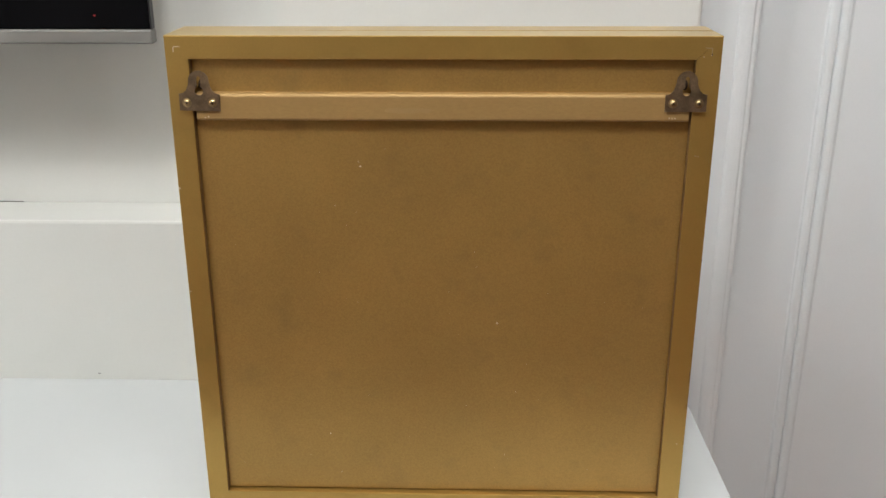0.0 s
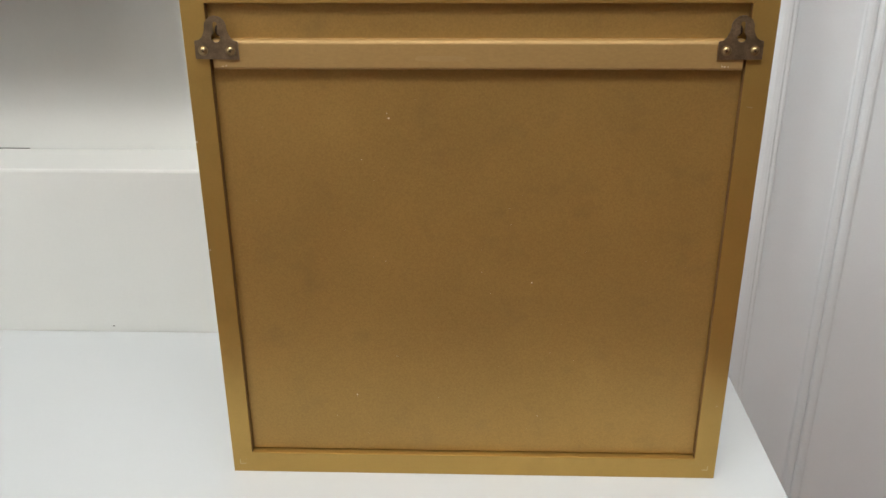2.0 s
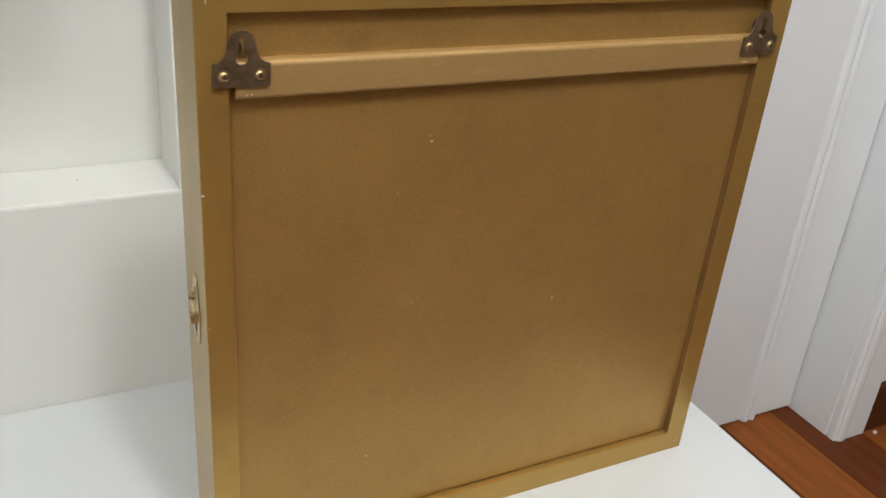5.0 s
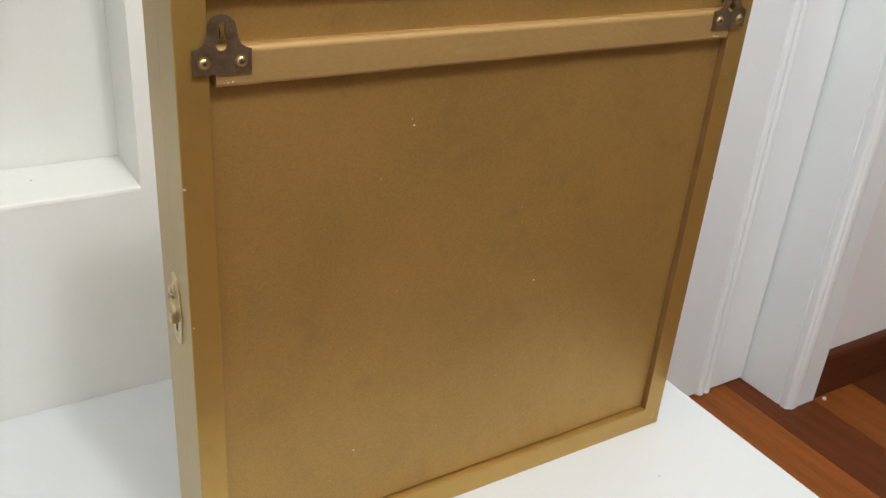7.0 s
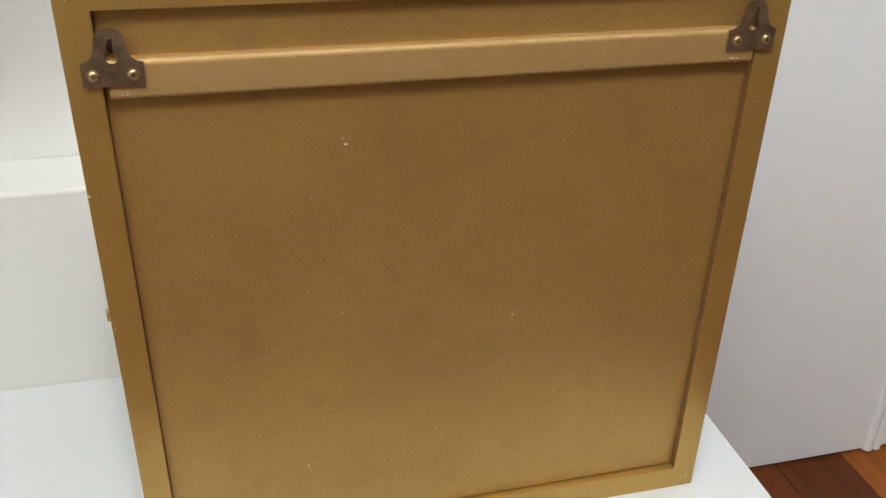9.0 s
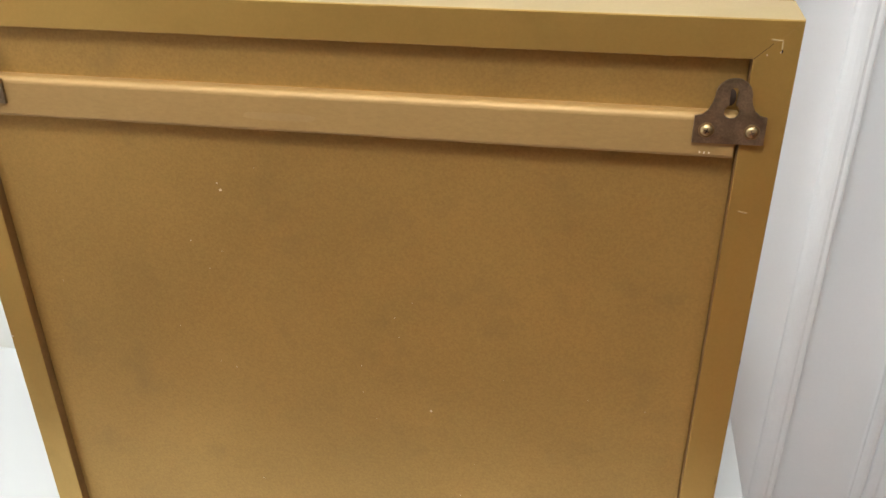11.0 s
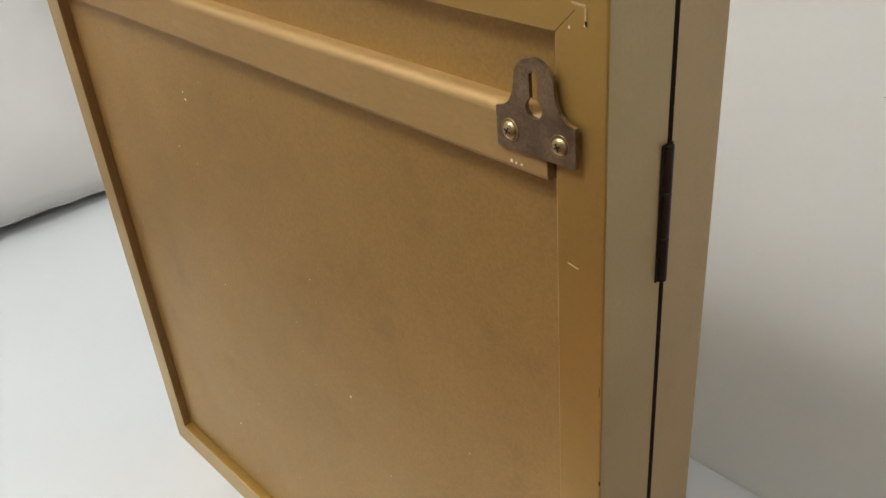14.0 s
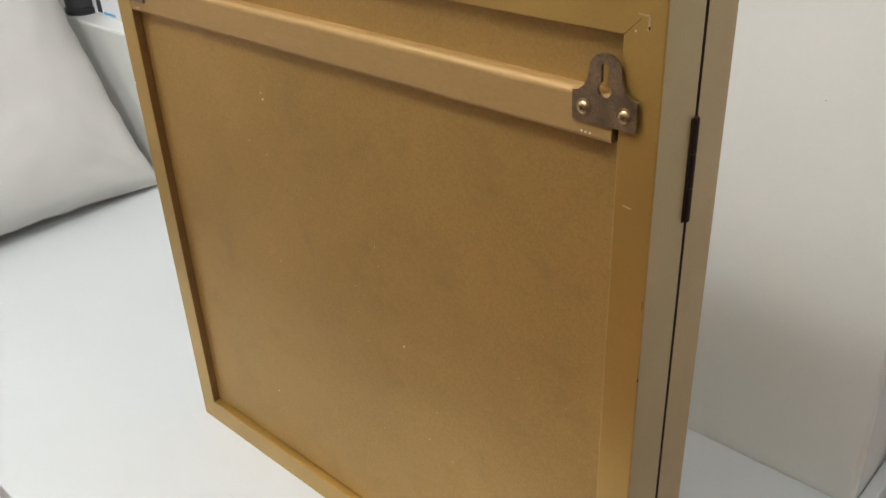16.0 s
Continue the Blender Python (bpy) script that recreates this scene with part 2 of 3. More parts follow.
leaf = part("leaf", block(JAMB_L + 0.0025, JAMB_R - 0.0034, 1.105, 1.140, 0.006, DOOR_TOP - 0.003, 0.0015), DOOR_WHITE, door)


def bead(x0, x1):
    pts = [(x0 - 0.003, 1.1055)]
    for c in (x0 + 0.007, x1 - 0.007):
        for i in range(7):
            a = math.pi * i / 6
            pts.append((c - 0.007 * math.cos(a), 1.104 - 0.005 * math.sin(a)))
    pts.append((x1 + 0.003, 1.1055))
    return prism(pts, 0.003, DOOR_TOP - 0.004, "z")


# dark strip added behind the door gap, its shade given as colour
part("door_stop", block(JAMB_R - 0.020, JAMB_R - 0.0004, 1.1405, 1.160, 0.006, DOOR_TOP - 0.003), GAP, door, "dark strip added to stand for the shade in the door gap")
part("bead", bead(0.435, 0.463), DOOR_WHITE, door)
part("bead", bead(0.803, 0.832), DOOR_WHITE, door)
solid("wall_behind_door", block(0.2455, 1.0, 1.22, 1.3, -0.016, CEIL), WALL, "wall closing the doorway behind the door", "wall", "structure")

# ---- fitted wall unit with a niche ----
unit = thing("wall_unit", "cream white lacquered fitted wall unit with an open niche", "wall unit")
SIDE = -0.183
TOP = CEIL - 0.002
part("front_panel", prism([(WEST + 0.001, 0.0), (0.2445, 0.0), (0.2445, TOP), (SIDE, TOP), (SIDE, LEDGE - 0.0115), (WEST + 0.001, LEDGE - 0.0115)],
                          UNIT, UNIT + 0.018, "y", 0.004, 4, lambda e: all(v.co.x > 0.24 and v.co.y < UNIT + 0.001 for v in e.verts)), CREAM, unit, "plain front panel of the unit")
part("ledge", prism([(UNIT, LEDGE - 0.0115), (UNIT, LEDGE - 0.0030), (UNIT + 0.0008, LEDGE - 0.0008), (UNIT + 0.003, LEDGE),
                     (NICHE - 0.0012, LEDGE), (NICHE - 0.0012, LEDGE - 0.0115)], WEST + 0.001, SIDE, "x"), CREAM, unit, "white ledge of the niche")
part("back_panel", block(WEST + 0.001, SIDE + 0.02, NICHE, NICHE + 0.018, 0.0, CEIL - 0.25, 0.0006), CREAM, unit)
part("column", block(SIDE, 0.2445, UNIT + 0.018, NICHE - 0.0006, 0.0, TOP), CREAM, unit, "side of the niche")
part("top_panel", block(WEST + 0.001, SIDE - 0.001, UNIT + 0.002, NICHE - 0.001, CEIL - 0.27, CEIL - 0.25, 0.001), CREAM, unit)

# ---- bench ----
bench = thing("bench", "white lacquered low bench with drawers against the unit", "bench", (0, 0, 0))
FRONT, BEND = 0.524, 0.2560
part("bench_top", prism([(WEST + 0.002, FRONT), (BEND, FRONT), (BEND, FACE - 0.001), (0.2450, FACE - 0.001), (0.2450, UNIT - 0.0008), (WEST + 0.002, UNIT - 0.0008)],
                        BENCH - 0.018, BENCH, "z", 0.0014, 3), LACQUER, bench, "white lacquered bench top")
part("carcass", block(WEST + 0.004, BEND - 0.004, FRONT + 0.03, UNIT - 0.002, 0.06, BENCH - 0.0185, 0.001), GAP, bench, "shaded carcass behind the drawer fronts")
part("side_panel", block(BEND - 0.0235, BEND - 0.0025, FRONT + 0.012, UNIT - 0.003, 0.0, BENCH - 0.0185, 0.001), LACQUER, bench)
part("plinth", block(WEST + 0.005, BEND - 0.024, FRONT + 0.05, FRONT + 0.065, 0.0, 0.06, 0.001), LACQUER, bench)
for k in range(2):
    a = WEST + 0.006 + k * 0.615
    for z0, z1 in ((0.062, 0.232), (0.240, 0.398)):
        drawer = part("drawer_front", block(a, a + 0.609, FRONT + 0.010, FRONT + 0.029, z0, z1, 0.0012), LACQUER, bench)
        part("pull_lip", block(a + 0.002, a + 0.607, FRONT + 0.006, FRONT + 0.0098, z1 - 0.016, z1 - 0.002, 0.001), LACQUER, drawer)

# ---- the gold case ----
case = thing("display_case", "gold painted hinged wooden display case standing back outwards", "display case", ((X0 + X1) / 2, YF, Z0))
OX, OY, OZ = (X0 + X1) / 2, YF, Z0


def local(bm):
    bmesh.ops.translate(bm, vec=(-OX, -OY, -OZ), verts=bm.verts)
    return bm


IX0, IX1, IZ0, IZ1 = -0.2005, 0.1808, 0.4720, 0.8528   # opening of the back frame
G = 0.00006
SLOPE = 0.0017                                           # the top rises a little from back to front
BOARD = YB + 0.0058                                      # face of the recessed back board


def rails(y0, y1, ix0, ix1, iz0, iz1, parent, mat, lean=0.0, edge=GOLD_EDGE, front=False):
    """Four mitred rails."""
    sets = {
        "top_rail": [(X0, Z1), (X1, Z1), (ix1 + G, iz1), (ix0 - G, iz1)],
        "bottom_rail": [(X0, Z0), (ix0, iz0), (ix1, iz0), (X1, Z0)],
        "stile": [(X0, Z0 + G), (X0, Z1 - G), (ix0, iz1 - G), (ix0, iz0 + G)],
        "stile ": [(X1, Z0 + G), (ix1, iz0 + G), (ix1, iz1 - G), (X1, Z1 - G)],
    }
    for name, pts in sets.items():
        run = 2 if "stile" in name else 0
        bm = prism(pts, y0, y1, "y", 0.0006, 2, lambda e: abs((e.verts[0].co - e.verts[1].co).normalized()[run]) > 0.99
                   and abs(e.verts[0].co.y - YS) > 0.001)
        for v in bm.verts:
            v.co.y += lean * (v.co.x - X0) / (X1 - X0)
            v.co.z += SLOPE * (v.co.y - YB) / (YF - YB) * (v.co.z - Z0) / (Z1 - Z0)
        rail = part(name.strip(), local(bm), mat, parent)
        rail.data.materials.append(edge)
        rail.data.materials.append(DARK_BROWN)
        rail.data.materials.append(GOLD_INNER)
        for p in rail.data.polygons:
            c = p.center + Vector((OX, OY, OZ))
            # outer sides and top get the gold with the sheen painted in
            if min(c.x - X0, X1 - c.x, c.z - Z0) < 0.00005 or (p.normal.z > 0.95 and c.z > Z1 - 0.0005):
                p.material_index = 1
            # inner side faces of the back stiles take a darker brown gold
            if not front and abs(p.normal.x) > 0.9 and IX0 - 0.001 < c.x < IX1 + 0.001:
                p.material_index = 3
            # faces in the seam are coloured dark to stand for the gap's shade
            if (not front or run == 2) and abs(p.normal.y) > 0.99 and abs(c.y - YS) < 0.003:
                p.material_index = 2


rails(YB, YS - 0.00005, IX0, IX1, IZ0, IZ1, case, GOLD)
part("back_panel", local(block(IX0 + 0.0003, IX1 - 0.0002, BOARD, BOARD + 0.003, IZ0 + 0.0012, IZ1 + 0.004, 0.0003)), GOLD_BOARD, case, "gold painted hardboard back with pale flecks")
# door of the case, shut but for a thin wedge on the hinge side
door_panel = block(X0 + 0.022, X1 - 0.022, YF - 0.012, YF - 0.009, Z0 + 0.022, Z1 - 0.022)
for v in door_panel.verts:
    v.co.y += 0.0024 * (v.co.x - X0) / (X1 - X0)
case_door = part("case_door", local(door_panel), GOLD_BOARD, case, "shut front door of the case")
rails(YS + 0.00005, YF, X0 + 0.024, X1 - 0.024, Z0 + 0.024, Z1 - 0.024, case_door, GOLD, 0.0024, GOLD_FRONT, True)
# block added just inside the seam, dark so that the gap looks shaded
part("rebate", local(block(X0 + 0.0022, X1 - 0.0016, BOARD + 0.0034, YS + 0.005, Z0 + 0.004, Z1 - 0.0016)), DARK_BROWN, case, "dark block added as the shade in the seam between the halves")

# batten across the recess
BZ0, BZ1 = 0.8066, 0.8278
BF = YB - 0.0013    # its face stands a little proud of the frame
bat = [(BOARD, BZ0), (BF + 0.0016, BZ0), (BF + 0.0006, BZ0 + 0.0004), (BF, BZ0 + 0.0018)]
for i in range(7):
    a = radians(90) * i / 6
    bat.append((BF + 0.0036 * (1 - math.cos(a)), BZ1 - 0.0034 * (1 - math.sin(a))))
bat.append((BOARD, BZ1))
part("batten", local(prism(bat, IX0 + 0.0032, IX1 - 0.0022, "x")), GOLD_BATTEN, case, "gold painted wooden batten with a softly rounded top edge")


# hanging plates
def plate_outline():
    right = [(0.0155, 0.0), (0.0155, 0.0128), (0.0125, 0.0135), (0.0100, 0.0155), (0.0084, 0.0190)]
    arc = [(0.0078 * math.cos(a), 0.0226 + 0.0078 * math.sin(a)) for a in np.linspace(-0.12, math.pi + 0.12, 17)]
    return right + arc + [(-x, z) for x, z in reversed(right)]


def keyhole():
    low = [(0.0033 * math.cos(a), 0.0152 + 0.0033 * math.sin(a)) for a in np.linspace(math.pi - 1.1, 2 * math.pi + 1.1, 17)]
    up = [(0.0017 * math.cos(a), 0.0247 + 0.0017 * math.sin(a)) for a in np.linspace(0, math.pi, 9)]
    return low + up


def plate_mesh(cx, cz, turn):
    bm = bmesh.new()
    loops = [plate_outline(), keyhole()]
    edges = []
    for pts in loops:
        vs = [bm.verts.new((x, 0, z)) for x, z in pts]
        edges += [bm.edges.new((vs[i], vs[(i + 1) % len(vs)])) for i in range(len(vs))]
    bmesh.ops.triangle_fill(bm, use_beauty=True, edges=edges)
    faces = bm.faces[:]
    ext = bmesh.ops.extrude_face_region(bm, geom=faces)
    bmesh.ops.translate(bm, vec=(0, -0.0014, 0), verts=[v for v in ext["geom"] if isinstance(v, bmesh.types.BMVert)])
    bmesh.ops.rotate(bm, cent=(0, 0, 0.01), matrix=Matrix.Rotation(radians(turn), 3, "Y"), verts=bm.verts)
    bmesh.ops.translate(bm, vec=(cx, BF - 0.0001, cz), verts=bm.verts)
    return bm


def screw_mesh(cx, cz, tilt):
    """A domed head, a little askew, in a dished hole."""
    y0 = BF - 0.0015
    bm = lathe([(0.0036, 0.0), (0.0035, -0.0003), (0.0031, -0.0003), (0.0028, 0.0), (0.0027, -0.0004), (0.0023, -0.0009), (0.0016, -0.0013), (0.0008, -0.0015), (0.0002, -0.0015)],
               (0, 0, 0), "y", 22)
    bmesh.ops.rotate(bm, cent=(0, 0, 0), matrix=Matrix.Rotation(radians(tilt), 3, "Z"), verts=bm.verts)
    bmesh.ops.translate(bm, vec=(cx, y0, cz), verts=bm.verts)
    return bm


def slot_mesh(cx, cz, turn):
    bm = block(-0.0013, 0.0013, -0.0016, -0.0011, -0.00022, 0.00022)
    block(-0.00022, 0.00022, -0.00158, -0.0011, -0.0012, 0.0012, 0, 2, bm)
    bmesh.ops.rotate(bm, cent=(0, 0, 0), matrix=Matrix.Rotation(radians(turn), 3, "Y"), verts=bm.verts)
    bmesh.ops.translate(bm, vec=(cx, BF - 0.0015, cz), verts=bm.verts)
    return bm


for cx, cz, turn in ((-0.1940, 0.8142, 1.0), (0.1752, 0.8146, -0.5)):
    plate = part("hanging_plate", local(plate_mesh(cx, cz, turn)), BRONZE, case, "aged bronze keyhole hanging plate", False)
    # dark oval laid on the board: the plate's shade seen through the keyhole
    hole = [(cx + 0.0022 * math.cos(a), cz + 0.0190 + 0.0040 * math.sin(a)) for a in np.linspace(0, 2 * math.pi, 17)[:-1]]
    part("drilled_hole", local(prism(hole, BOARD - 0.0002, BOARD + 0.0002)), DARK_BROWN, case, "dark disc for the shade behind the keyhole", False)
    for dx in (-0.0098, 0.0098):
        head = part("screw", local(screw_mesh(cx + dx, cz + 0.0062, 4 if dx > 0 else -3)), SCREW, plate, "worn brass screw head")
        part("screw_slot", local(slot_mesh(cx + dx, cz + 0.0062, 25 + 40 * (dx > 0))), HINGE, plate)

# hinge on the side, between the halves
hin = bmesh.new()
for i in range(3):
    a = 0.7655 + i * 0.0163
    me = bpy.data.meshes.new("tmp")
    b2 = lathe([(0.0013, a), (0.0017, a + 0.0004), (0.0017, a + 0.0159), (0.0013, a + 0.0162)], (X1 + 0.0008, YS - 0.0002, 0), "z", 12)
    b2.to_mesh(me)
    b2.free()
    hin.from_mesh(me)
    bpy.data.meshes.remove(me)
hinge = part("hinge", local(hin), HINGE, case, "dark brown barrel hinge")
part("hinge_leaf", local(block(X1 - 0.0002, X1 + 0.0006, YS - 0.0028, YS + 0.0026, 0.7655, 0.8143, 0.0002)), HINGE, hinge)

# latch on the other side
LZ, LY = 0.6625, YS - 0.0020
lp = []
for z, w in ((-0.0240, 0.0015), (-0.0215, 0.0042), (-0.0150, 0.0058), (-0.004, 0.0064), (0.006, 0.0064), (0.0135, 0.0052), (0.0180, 0.0030), (0.0225, 0.0036), (0.0250, 0.0012)):
    lp.append((z, 1.45 * w))
outline = [(LY + w, LZ + z) for z, w in lp] + [(LY - w, LZ + z) for z, w in reversed(lp)]
latch = part("latch_plate", local(prism(outline, X0 - 0.0010, X0 - 0.00005, "x", 0.0002, 1)), BRASS, case, "small brass latch plate")
part("latch_knob", local(block(X0 - 0.0056, X0 - 0.0009, LY - 0.0052, LY - 0.0002, LZ - 0.0070, LZ + 0.0005, 0.0008)), BRASS, latch, "square brass latch knob")
part("latch_slot", local(block(X0 - 0.0013, X0 - 0.0009, LY - 0.0016, LY + 0.0016, LZ - 0.0150, LZ - 0.0075)), HINGE, latch, "dark slot in the plate", False)
part("latch_hook", local(prism([(LY - 0.0046, LZ + 0.001), (LY - 0.0020, LZ - 0.001), (LY + 0.0030, LZ + 0.003), (LY + 0.0058, LZ + 0.0105), (LY + 0.0046, LZ + 0.0150), (LY + 0.0022, LZ + 0.0152),
                                (LY + 0.0026, LZ + 0.0100), (LY - 0.0006, LZ + 0.004)],
                               X0 - 0.0034, X0 - 0.0020, "x", 0.0004, 1)), BRASS, latch, "curved brass latch hook")
part("latch_eye", local(lathe([(0.0022, -0.0009), (0.0022, -0.0019), (0.0014, -0.0040)], (X0, LY + 0.0034, LZ + 0.0080), "x", 14)), BRONZE, latch, "dark eye under the hook")
for dz in (-0.0185, 0.0165):
    part("latch_pin", local(lathe([(0.0012, -0.0009), (0.0012, -0.0014), (0.0006, -0.0018)], (X0, LY, LZ + dz), "x", 10)), BRASS, latch)


# corner brads and scratches
def nick(x, z, w, h, y=YB, turn=0.0, t=0.00025):
    bm = block(-w / 2, w / 2, -t, 0.0002, -h / 2, h / 2)
    bmesh.ops.rotate(bm, cent=(0, 0, 0), matrix=Matrix.Rotation(radians(turn), 3, "Y"), verts=bm.verts)
    bmesh.ops.translate(bm, vec=(x, y, z), verts=bm.verts)
    return bm


def corner_brad(x, z, sx, sz, mat, label):
    bm = nick(x, z, 0.0048, 0.0006, YB, 4 * sx)
    me = bpy.data.meshes.new("tmp")
    b2 = nick(x + sx * 0.0024, z + sz * 0.0022, 0.0006, 0.0036)
    b2.to_mesh(me)
    b2.free()
    bm.from_mesh(me)
    bpy.data.meshes.remove(me)
    part("corner_brad", local(bm), mat, case, label, False)


# this brad mark is paler than the others: its glare is in the colour
corner_brad(-0.2090, 0.8622, -1, -1, BARE, "corner brad mark, pale with painted glare")
corner_brad(0.1895, 0.8618, 1, -1, RUBBED, "rubbed corner brad mark")
corner_brad(-0.2095, 0.4605, -1, 1, RUBBED, "rubbed corner brad mark")
corner_brad(0.1905, 0.4608, 1, 1, RUBBED, "rubbed corner brad mark")

rng = random.Random(5)
flecks = bmesh.new()


def fleck(x, z, r, y=BOARD):
    k = rng.randint(4, 6)
    top = [flecks.verts.new((x + r * rng.uniform(0.5, 1.1) * math.cos(2 * math.pi * i / k), y - 0.0002, z + r * rng.uniform(0.5, 1.1) * math.sin(2 * math.pi * i / k))) for i in range(k)]
    base = [flecks.verts.new((v.co.x, y + 0.0001, v.co.z)) for v in top]
    flecks.faces.new(top)
    for i in range(k):
        flecks.faces.new((top[i], base[i], base[(i + 1) % k], top[(i + 1) % k]))


for x, z, r in ((-0.0735, 0.769, 0.0010), (0.0365, 0.6355, 0.0010), (-0.1070, 0.529, 0.0009), (-0.0750, 0.773, 0.0006), (-0.0950, 0.737, 0.0005)):
    fleck(x, z, r)
for i in range(30):
    fleck(rng.uniform(IX0 + 0.012, IX1 - 0.012), rng.uniform(IZ0 + 0.012, BZ0 - 0.02), rng.choice((0.00022, 0.0003, 0.0004)))
for x, z, r in ((-0.2165, 0.664, 0.0008), (-0.2170, 0.752, 0.0011), (0.1935, 0.5260, 0.0006), (0.1918, 0.8565, 0.0006), (0.1862, 0.8552, 0.0005)):
    fleck(x, z, r, YB)
for x, z, r in ((0.1640, 0.8095, 0.0006), (0.1660, 0.8092, 0.0007), (0.1682, 0.8093, 0.0005), (-0.191, 0.809, 0.0006), (-0.1885, 0.8093, 0.0006)):
    fleck(x, z, r, BF)
rub = []
for i in range(28):
    a = 2 * math.pi * i / 28
    c, d = math.cos(a), math.sin(a)
    rub.append((-0.0345 + 0.0185 * math.copysign(abs(c) ** 0.45, c) * rng.uniform(0.93, 1.0), 0.8146 + 0.0022 * math.copysign(abs(d) ** 0.6, d) * rng.uniform(0.8, 1.0)))
part("rubbed_patch", local(prism(rub, BF - 0.00006, BF + 0.0001)), BATTEN_RUB, case, "paler patch rubbed on the batten", False)
part("chip", local(nick(X1 - 0.0002, 0.694, 0.0004, 0.0016)), DARK_BROWN, case, "small dark chip on the edge", False)
part("mitre_line", local(nick(0.1846, 0.8566, 0.0102, 0.0002, YB, -45, 0.00006)), DARK_BROWN, case, "thin open mitre", False)
part("chip", local(nick(0.1921, 0.8570, 0.0006, 0.0014)), DARK_BROWN, case, "small dark chip beside the brad", False)
for z, h in ((0.6120, 0.0060), (0.5900, 0.0110), (0.5630, 0.0045), (0.5280, 0.0060), (0.7350, 0.0040)):
    part("chip", local(nick(X1 - 0.0010, z, 0.00022, h, YB, 0, 0.00006)), DARK_BROWN, case, "worn dark line along the edge", False)
part("scratch", local(nick(0.1866, 0.7800, 0.0024, 0.0004, YB, 8)), RUBBED, case, "short pale scratch", False)
part("scratch", local(nick(0.1889, 0.7796, 0.0014, 0.0004, YB, 4)), RUBBED, case, "short pale scratch", False)
tagged(part("paint_flecks", local(flecks), BARE, case, "tiny pale flecks where paint has chipped", False), kind="stuff")

# ---- things round the case ----
# screen on the wall of the niche
tv = thing("television", "black glass flat screen with a grey lower bezel", "television", (-0.64, NICHE, 0.841))
TX, TY, TZ = -0.64, NICHE, 0.841


def tv_local(bm):
    bmesh.ops.translate(bm, vec=(-TX, -TY, -TZ), verts=bm.verts)
    return bm


part("screen", tv_local(block(-0.974, -0.2992, 0.8905, 0.900, 0.8552, 1.235, 0.001)), GLASS_BLACK, tv)
part("lower_bezel", tv_local(block(-0.976, -0.2975, 0.8890, 0.904, 0.8410, 0.8548, 0.002, 3)), SILVER, tv, "grey silver lower bezel")
part("side_bezel", tv_local(block(-0.2988, -0.2972, 0.8900, 0.9000, 0.8552, 1.237, 0.0006)), BLACK, tv, "black side bezel")
part("housing", tv_local(block(-0.974, -0.3250, 0.9005, 0.922, 0.8552, 1.235, 0.002)), BLACK, tv)
part("wall_bracket", tv_local(block(-0.75, -0.53, 0.9225, NICHE, 0.96, 1.11, 0.002)), BLACK, tv)
part("standby_lamp", tv_local(lathe([(0.0010, -0.0004), (0.0006, -0.0007)], (-0.352, 0.8905, 0.8680), "y", 10)), RED_LED, tv, "tiny red standby lamp")

# cushion leaning on the end wall
PW, PL, PT, LEAN_BACK = 0.43, 0.43, 0.072, 35.0


def cushion_mesh():
    bm = bmesh.new()
    n = 56
    grids = []
    for side in (1, -1):
        rows = []
        for i in range(n + 1):
            row = []
            for j in range(n + 1):
                u, v = 2 * i / n - 1, 2 * j / n - 1
                edge = max(0.0, (1 - u * u) * (1 - v * v))
                pull_u = 1 - 0.105 * (1 - v * v) ** 0.55 * abs(u) ** 3
                pull_v = 1 - 0.055 * (1 - u * u) ** 1.0 * abs(v) ** 3
                p = Vector((u * pull_u * PW / 2 + 0.003 * noise.noise(Vector((v * 8, u * 2, 4.0))), v * pull_v * PL / 2 + 0.002 * noise.noise(Vector((u * 7, v * 2, 9.0))), 0))
                h = PT * edge ** 0.42
                soft = min(1.0, edge * 5)
                w = 0.0
                for cu, cv in ((1, -1), (1, 1), (-1, -1), (-1, 1)):
                    d = math.hypot(u - cu, v - cv)
                    a = math.atan2(v - cv, u - cu)
                    w += 0.0050 * math.sin(13 * a + cu + 2 * noise.noise(Vector((u * 3, v * 3, 1.0)))) * math.exp(-((d - 0.30) / 0.17) ** 2)
                w += 0.0028 * noise.noise(Vector((u * 2.5, v * 2.5, side * 3.0))) + 0.0014 * noise.noise(Vector((u * 8, v * 8, side * 5.0)))
                p.z = side * (h + w * soft)
                row.append(p)
            rows.append(row)
        grids.append(rows)
    key = {}

    def vert(s, i, j):
        if i in (0, n) or j in (0, n):
            s = 0
        if (s, i, j) not in key:
            key[(s, i, j)] = bm.verts.new(grids[s][i][j])
        return key[(s, i, j)]
    for s in (0, 1):
        for i in range(n):
            for j in range(n):
                bm.faces.new((vert(s, i, j), vert(s, i + 1, j), vert(s, i + 1, j + 1), vert(s, i, j + 1)))
    rim = [grids[0][i][0] for i in range(n)] + [grids[0][n][j] for j in range(n)] + [grids[0][n - i][n] for i in range(n)] + [grids[0][0][n - j] for j in range(n)]
    return bm, rim


cushion = thing("cushion", "pale grey cotton cushion leaning on the end of the bench", "cushion")
cu, rim = cushion_mesh()
cover = part("cover", cu, CLOTH, cushion, "", "all")
seam = bmesh.new()
ring = []
for k, p in enumerate(rim):
    q, o = rim[(k + 1) % len(rim)], rim[k - 1]
    d = (q - o).normalized()
    out = d.cross(Vector((0, 0, 1)))
    ring.append([seam.verts.new(p + out * 0.0016 * math.cos(a) + Vector((0, 0, 0.0016 * math.sin(a)))) for a in (0.5, 2.1, 3.7, 5.2)])
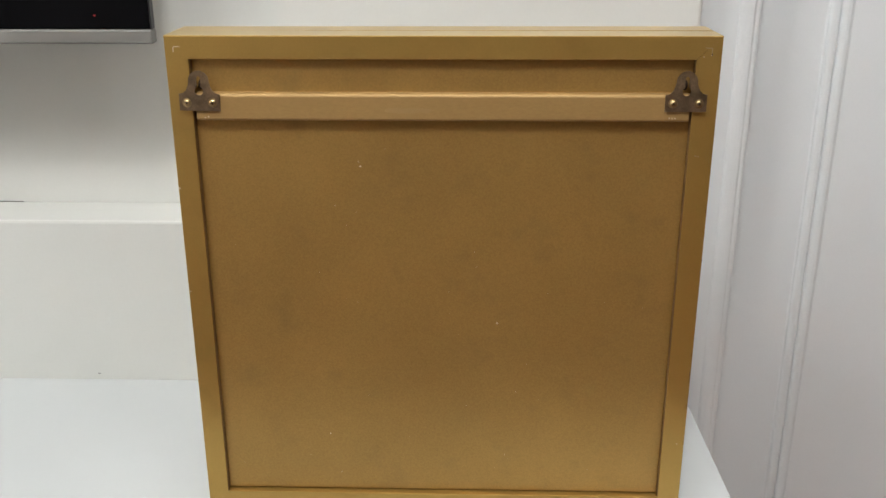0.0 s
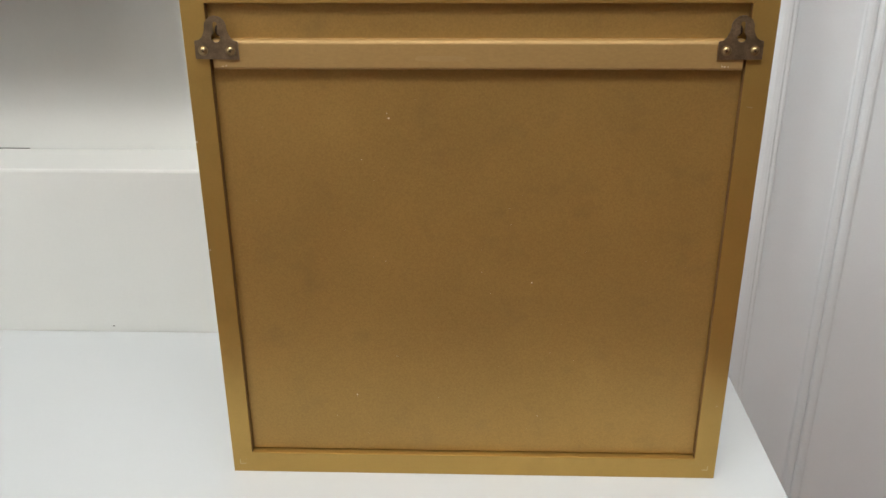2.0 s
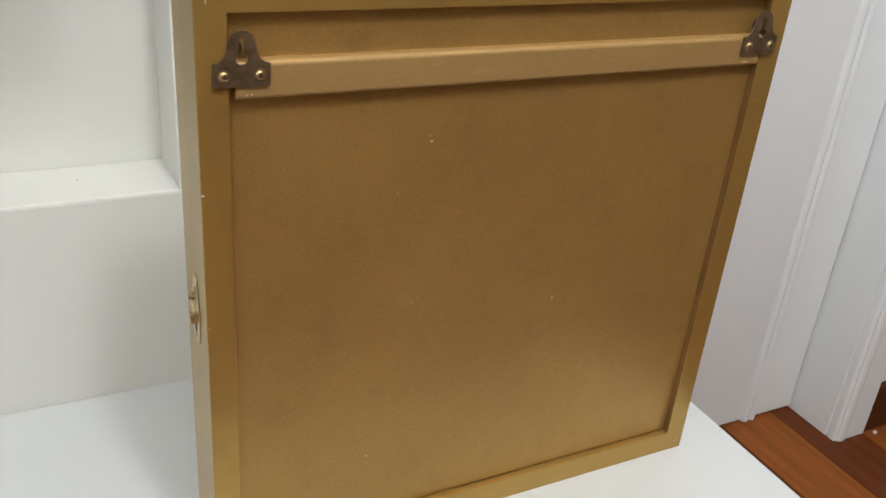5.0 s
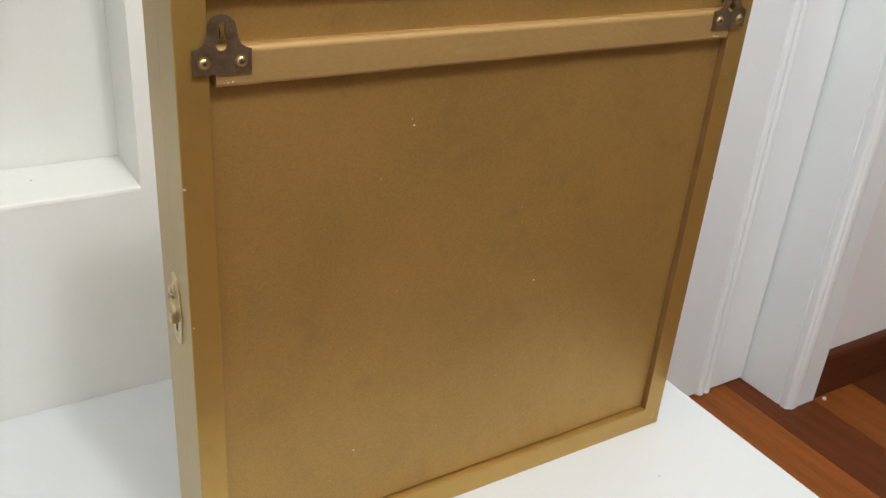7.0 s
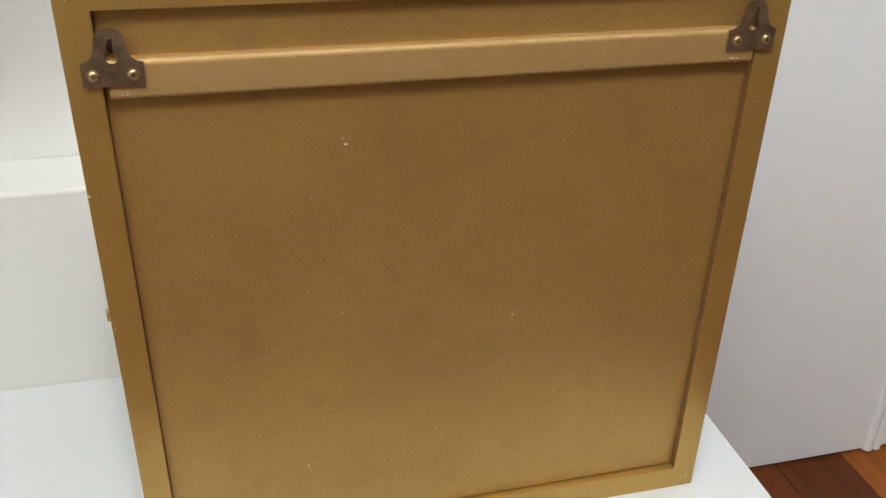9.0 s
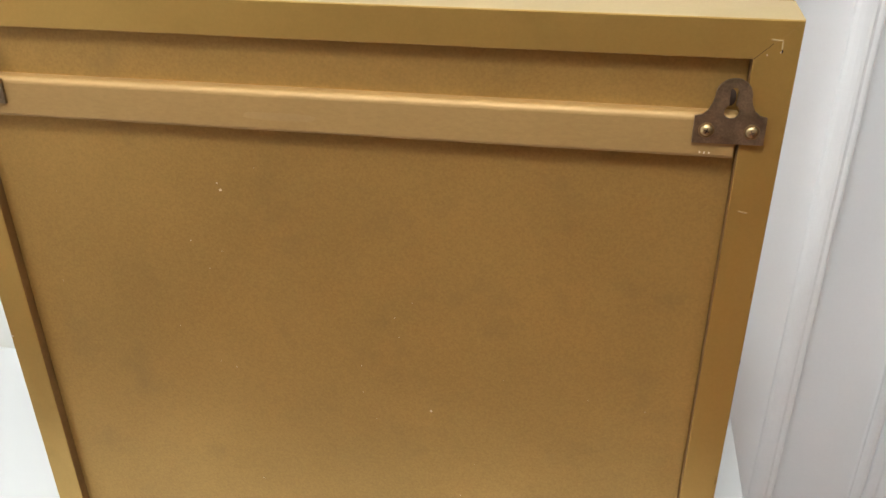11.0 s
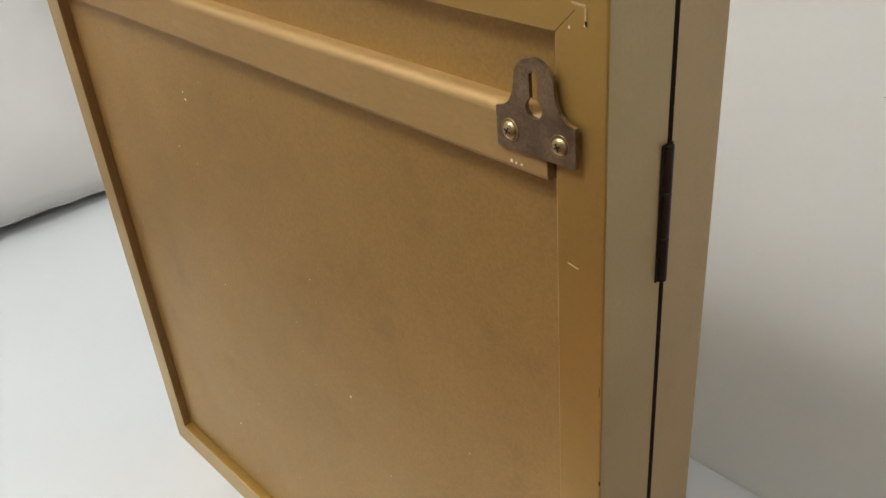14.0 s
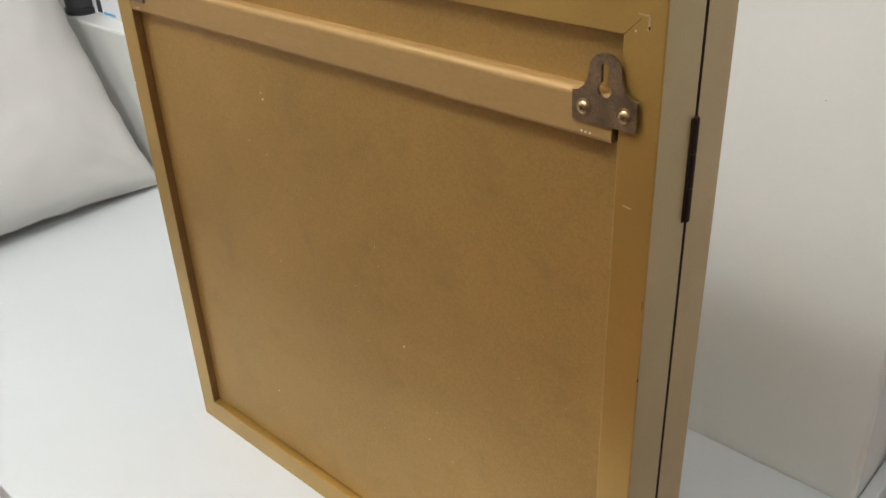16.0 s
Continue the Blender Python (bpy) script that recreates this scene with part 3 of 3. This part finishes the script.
for k in range(len(ring)):
    a, b = ring[k], ring[(k + 1) % len(ring)]
    for i in range(4):
        seam.faces.new((a[i], a[(i + 1) % 4], b[(i + 1) % 4], b[i]))
part("seam", seam, SEAM_SHADE, cushion, "", "all")
up = Vector((-math.sin(radians(LEAN_BACK)), 0, math.cos(radians(LEAN_BACK))))
across = Vector((0, 1, 0))
face = across.cross(up)
base = Vector((-0.662, 0.924 - PW / 2, BENCH + 0.004))
turn = Matrix((across, up, face)).transposed().to_4x4()
cushion.matrix_world = Matrix.Translation(base + up * PL / 2) @ turn

# dark cup and printed card on the ledge
cup = thing("cup", "charcoal plastic cup with a black foot on the ledge", "cup", (-0.862, 0.959, LEDGE))
part("cup_body", lathe([(0.0195, 0.009), (0.0210, 0.012), (0.0250, 0.080), (0.0255, 0.083), (0.0235, 0.083), (0.0200, 0.014)], (0, 0, 0), "z", 36), CHARCOAL, cup, "", "all")
part("cup_foot", lathe([(0.0215, 0.0), (0.0232, 0.002), (0.0232, 0.008), (0.0208, 0.010)], (0, 0, 0), "z", 36), BLACK, cup, "black foot ring", "all")
card = thing("card_box", "white printed card box with red and blue marks", "box", (-0.806, 0.982, LEDGE))
part("box_body", block(-0.048, 0.052, -0.016, 0.014, 0.0, 0.11, 0.0008), PAPER, card)
for z, a, b in ((0.034, -0.014, 0.004), (0.024, -0.014, 0.010), (0.044, -0.012, 0.012), (0.056, -0.012, 0.006)):
    part("print_bar", block(a, b, -0.0164, -0.0158, z, z + 0.005), RED_INK, card, "red printed bar", False)
part("print_bar", block(-0.008, 0.022, -0.0164, -0.0158, 0.002, 0.006), BLUE_INK, card, "blue printed bar", False)
part("print_bar", block(-0.024, -0.012, -0.0165, -0.0158, 0.004, 0.021), DARK_INK, card, "dark printed block", False)

# marks
solid("scuff", block(-0.4185, -0.4155, UNIT - 0.0002, UNIT + 0.0001, 0.4582, 0.4589), GAP, "small dark scuff at the foot of the panel", "scuff")
solid("scuff", block(0.1733, 0.1747, UNIT - 0.0002, UNIT + 0.0001, 0.7501, 0.7504), SILVER, "small grey scuff on the column panel", "scuff")
solid("crack", block(-0.560, -0.512, NICHE - 0.0010, NICHE - 0.0002, LEDGE + 0.0001, LEDGE + 0.0008), GAP, "short open joint behind the ledge", "crack")
solid("speck", block(-0.2595, -0.2585, 0.9766, 0.9773, LEDGE + 0.0001, LEDGE + 0.0004), GAP, "dark speck on the ledge", "speck")
solid("speck", block(0.1495, 0.1505, 0.6277, 0.6284, BENCH + 0.0001, BENCH + 0.0004), GAP, "dark speck on the bench top", "speck")
solid("plug", lathe([(0.003, 0.0), (0.0036, 0.002), (0.003, 0.004), (0.001, 0.005)], (1.017, 0.992, 0), "z", 14), DOOR_WHITE, "small white plastic stop on the floor", "door stop")

# unseen ceiling lamp over the middle of the room
fixture = thing("ceiling_light", "round white flush ceiling light out of view", "ceiling light", (LAMPS[0][0], LAMPS[0][1], CEIL), "ceiling lights")
part("lamp_base", lathe([(0.20, 0.0), (0.20, -0.03), (0.18, -0.035)], (0, 0, 0), "z", 40), CEILING, fixture)
part("diffuser", lathe([(0.18, -0.036), (0.17, -0.060), (0.12, -0.078), (0.04, -0.084)], (0, 0, 0), "z", 40), SHADE, fixture, "glowing white diffuser")
# matching fixtures out of view, the last for the added fill lamp
for x, y, watts in LAMPS[1:]:
    copy_thing(fixture, pose(x, y, CEIL))

# ---- floor boards ----
W = 0.1165
plank_meshes = {}
TONES = {14: 0, 15: 2, 16: 1, 17: 2, 18: 0}   # boards by the door
start = 0.7635 - 15 * W
for i in range(31):
    x = start + i * W
    if x < WEST or x + W > EAST:
        continue
    y, first = SOUTH, rng.choice((0.4, 0.7, 1.0, 1.25))
    while y < 1.19:
        length = round(min(first or rng.choice((1.0, 1.25, 1.5)), 1.2 - y), 3)
        first = 0
        tone = TONES[i] if i in TONES else rng.randrange(3)
        if (length, tone) not in plank_meshes:
            plank_meshes[length, tone] = mesh_of("board", block(0.0005, W - 0.0005, 0.0006, length - 0.0006, -0.016, 0.0, 0.0007, 1), WOODS[tone])
        b = new("board", plank_meshes[length, tone])
        b.location = (x, y, 0)
        b.parent = bpy.data.objects["floor"]
        y += length
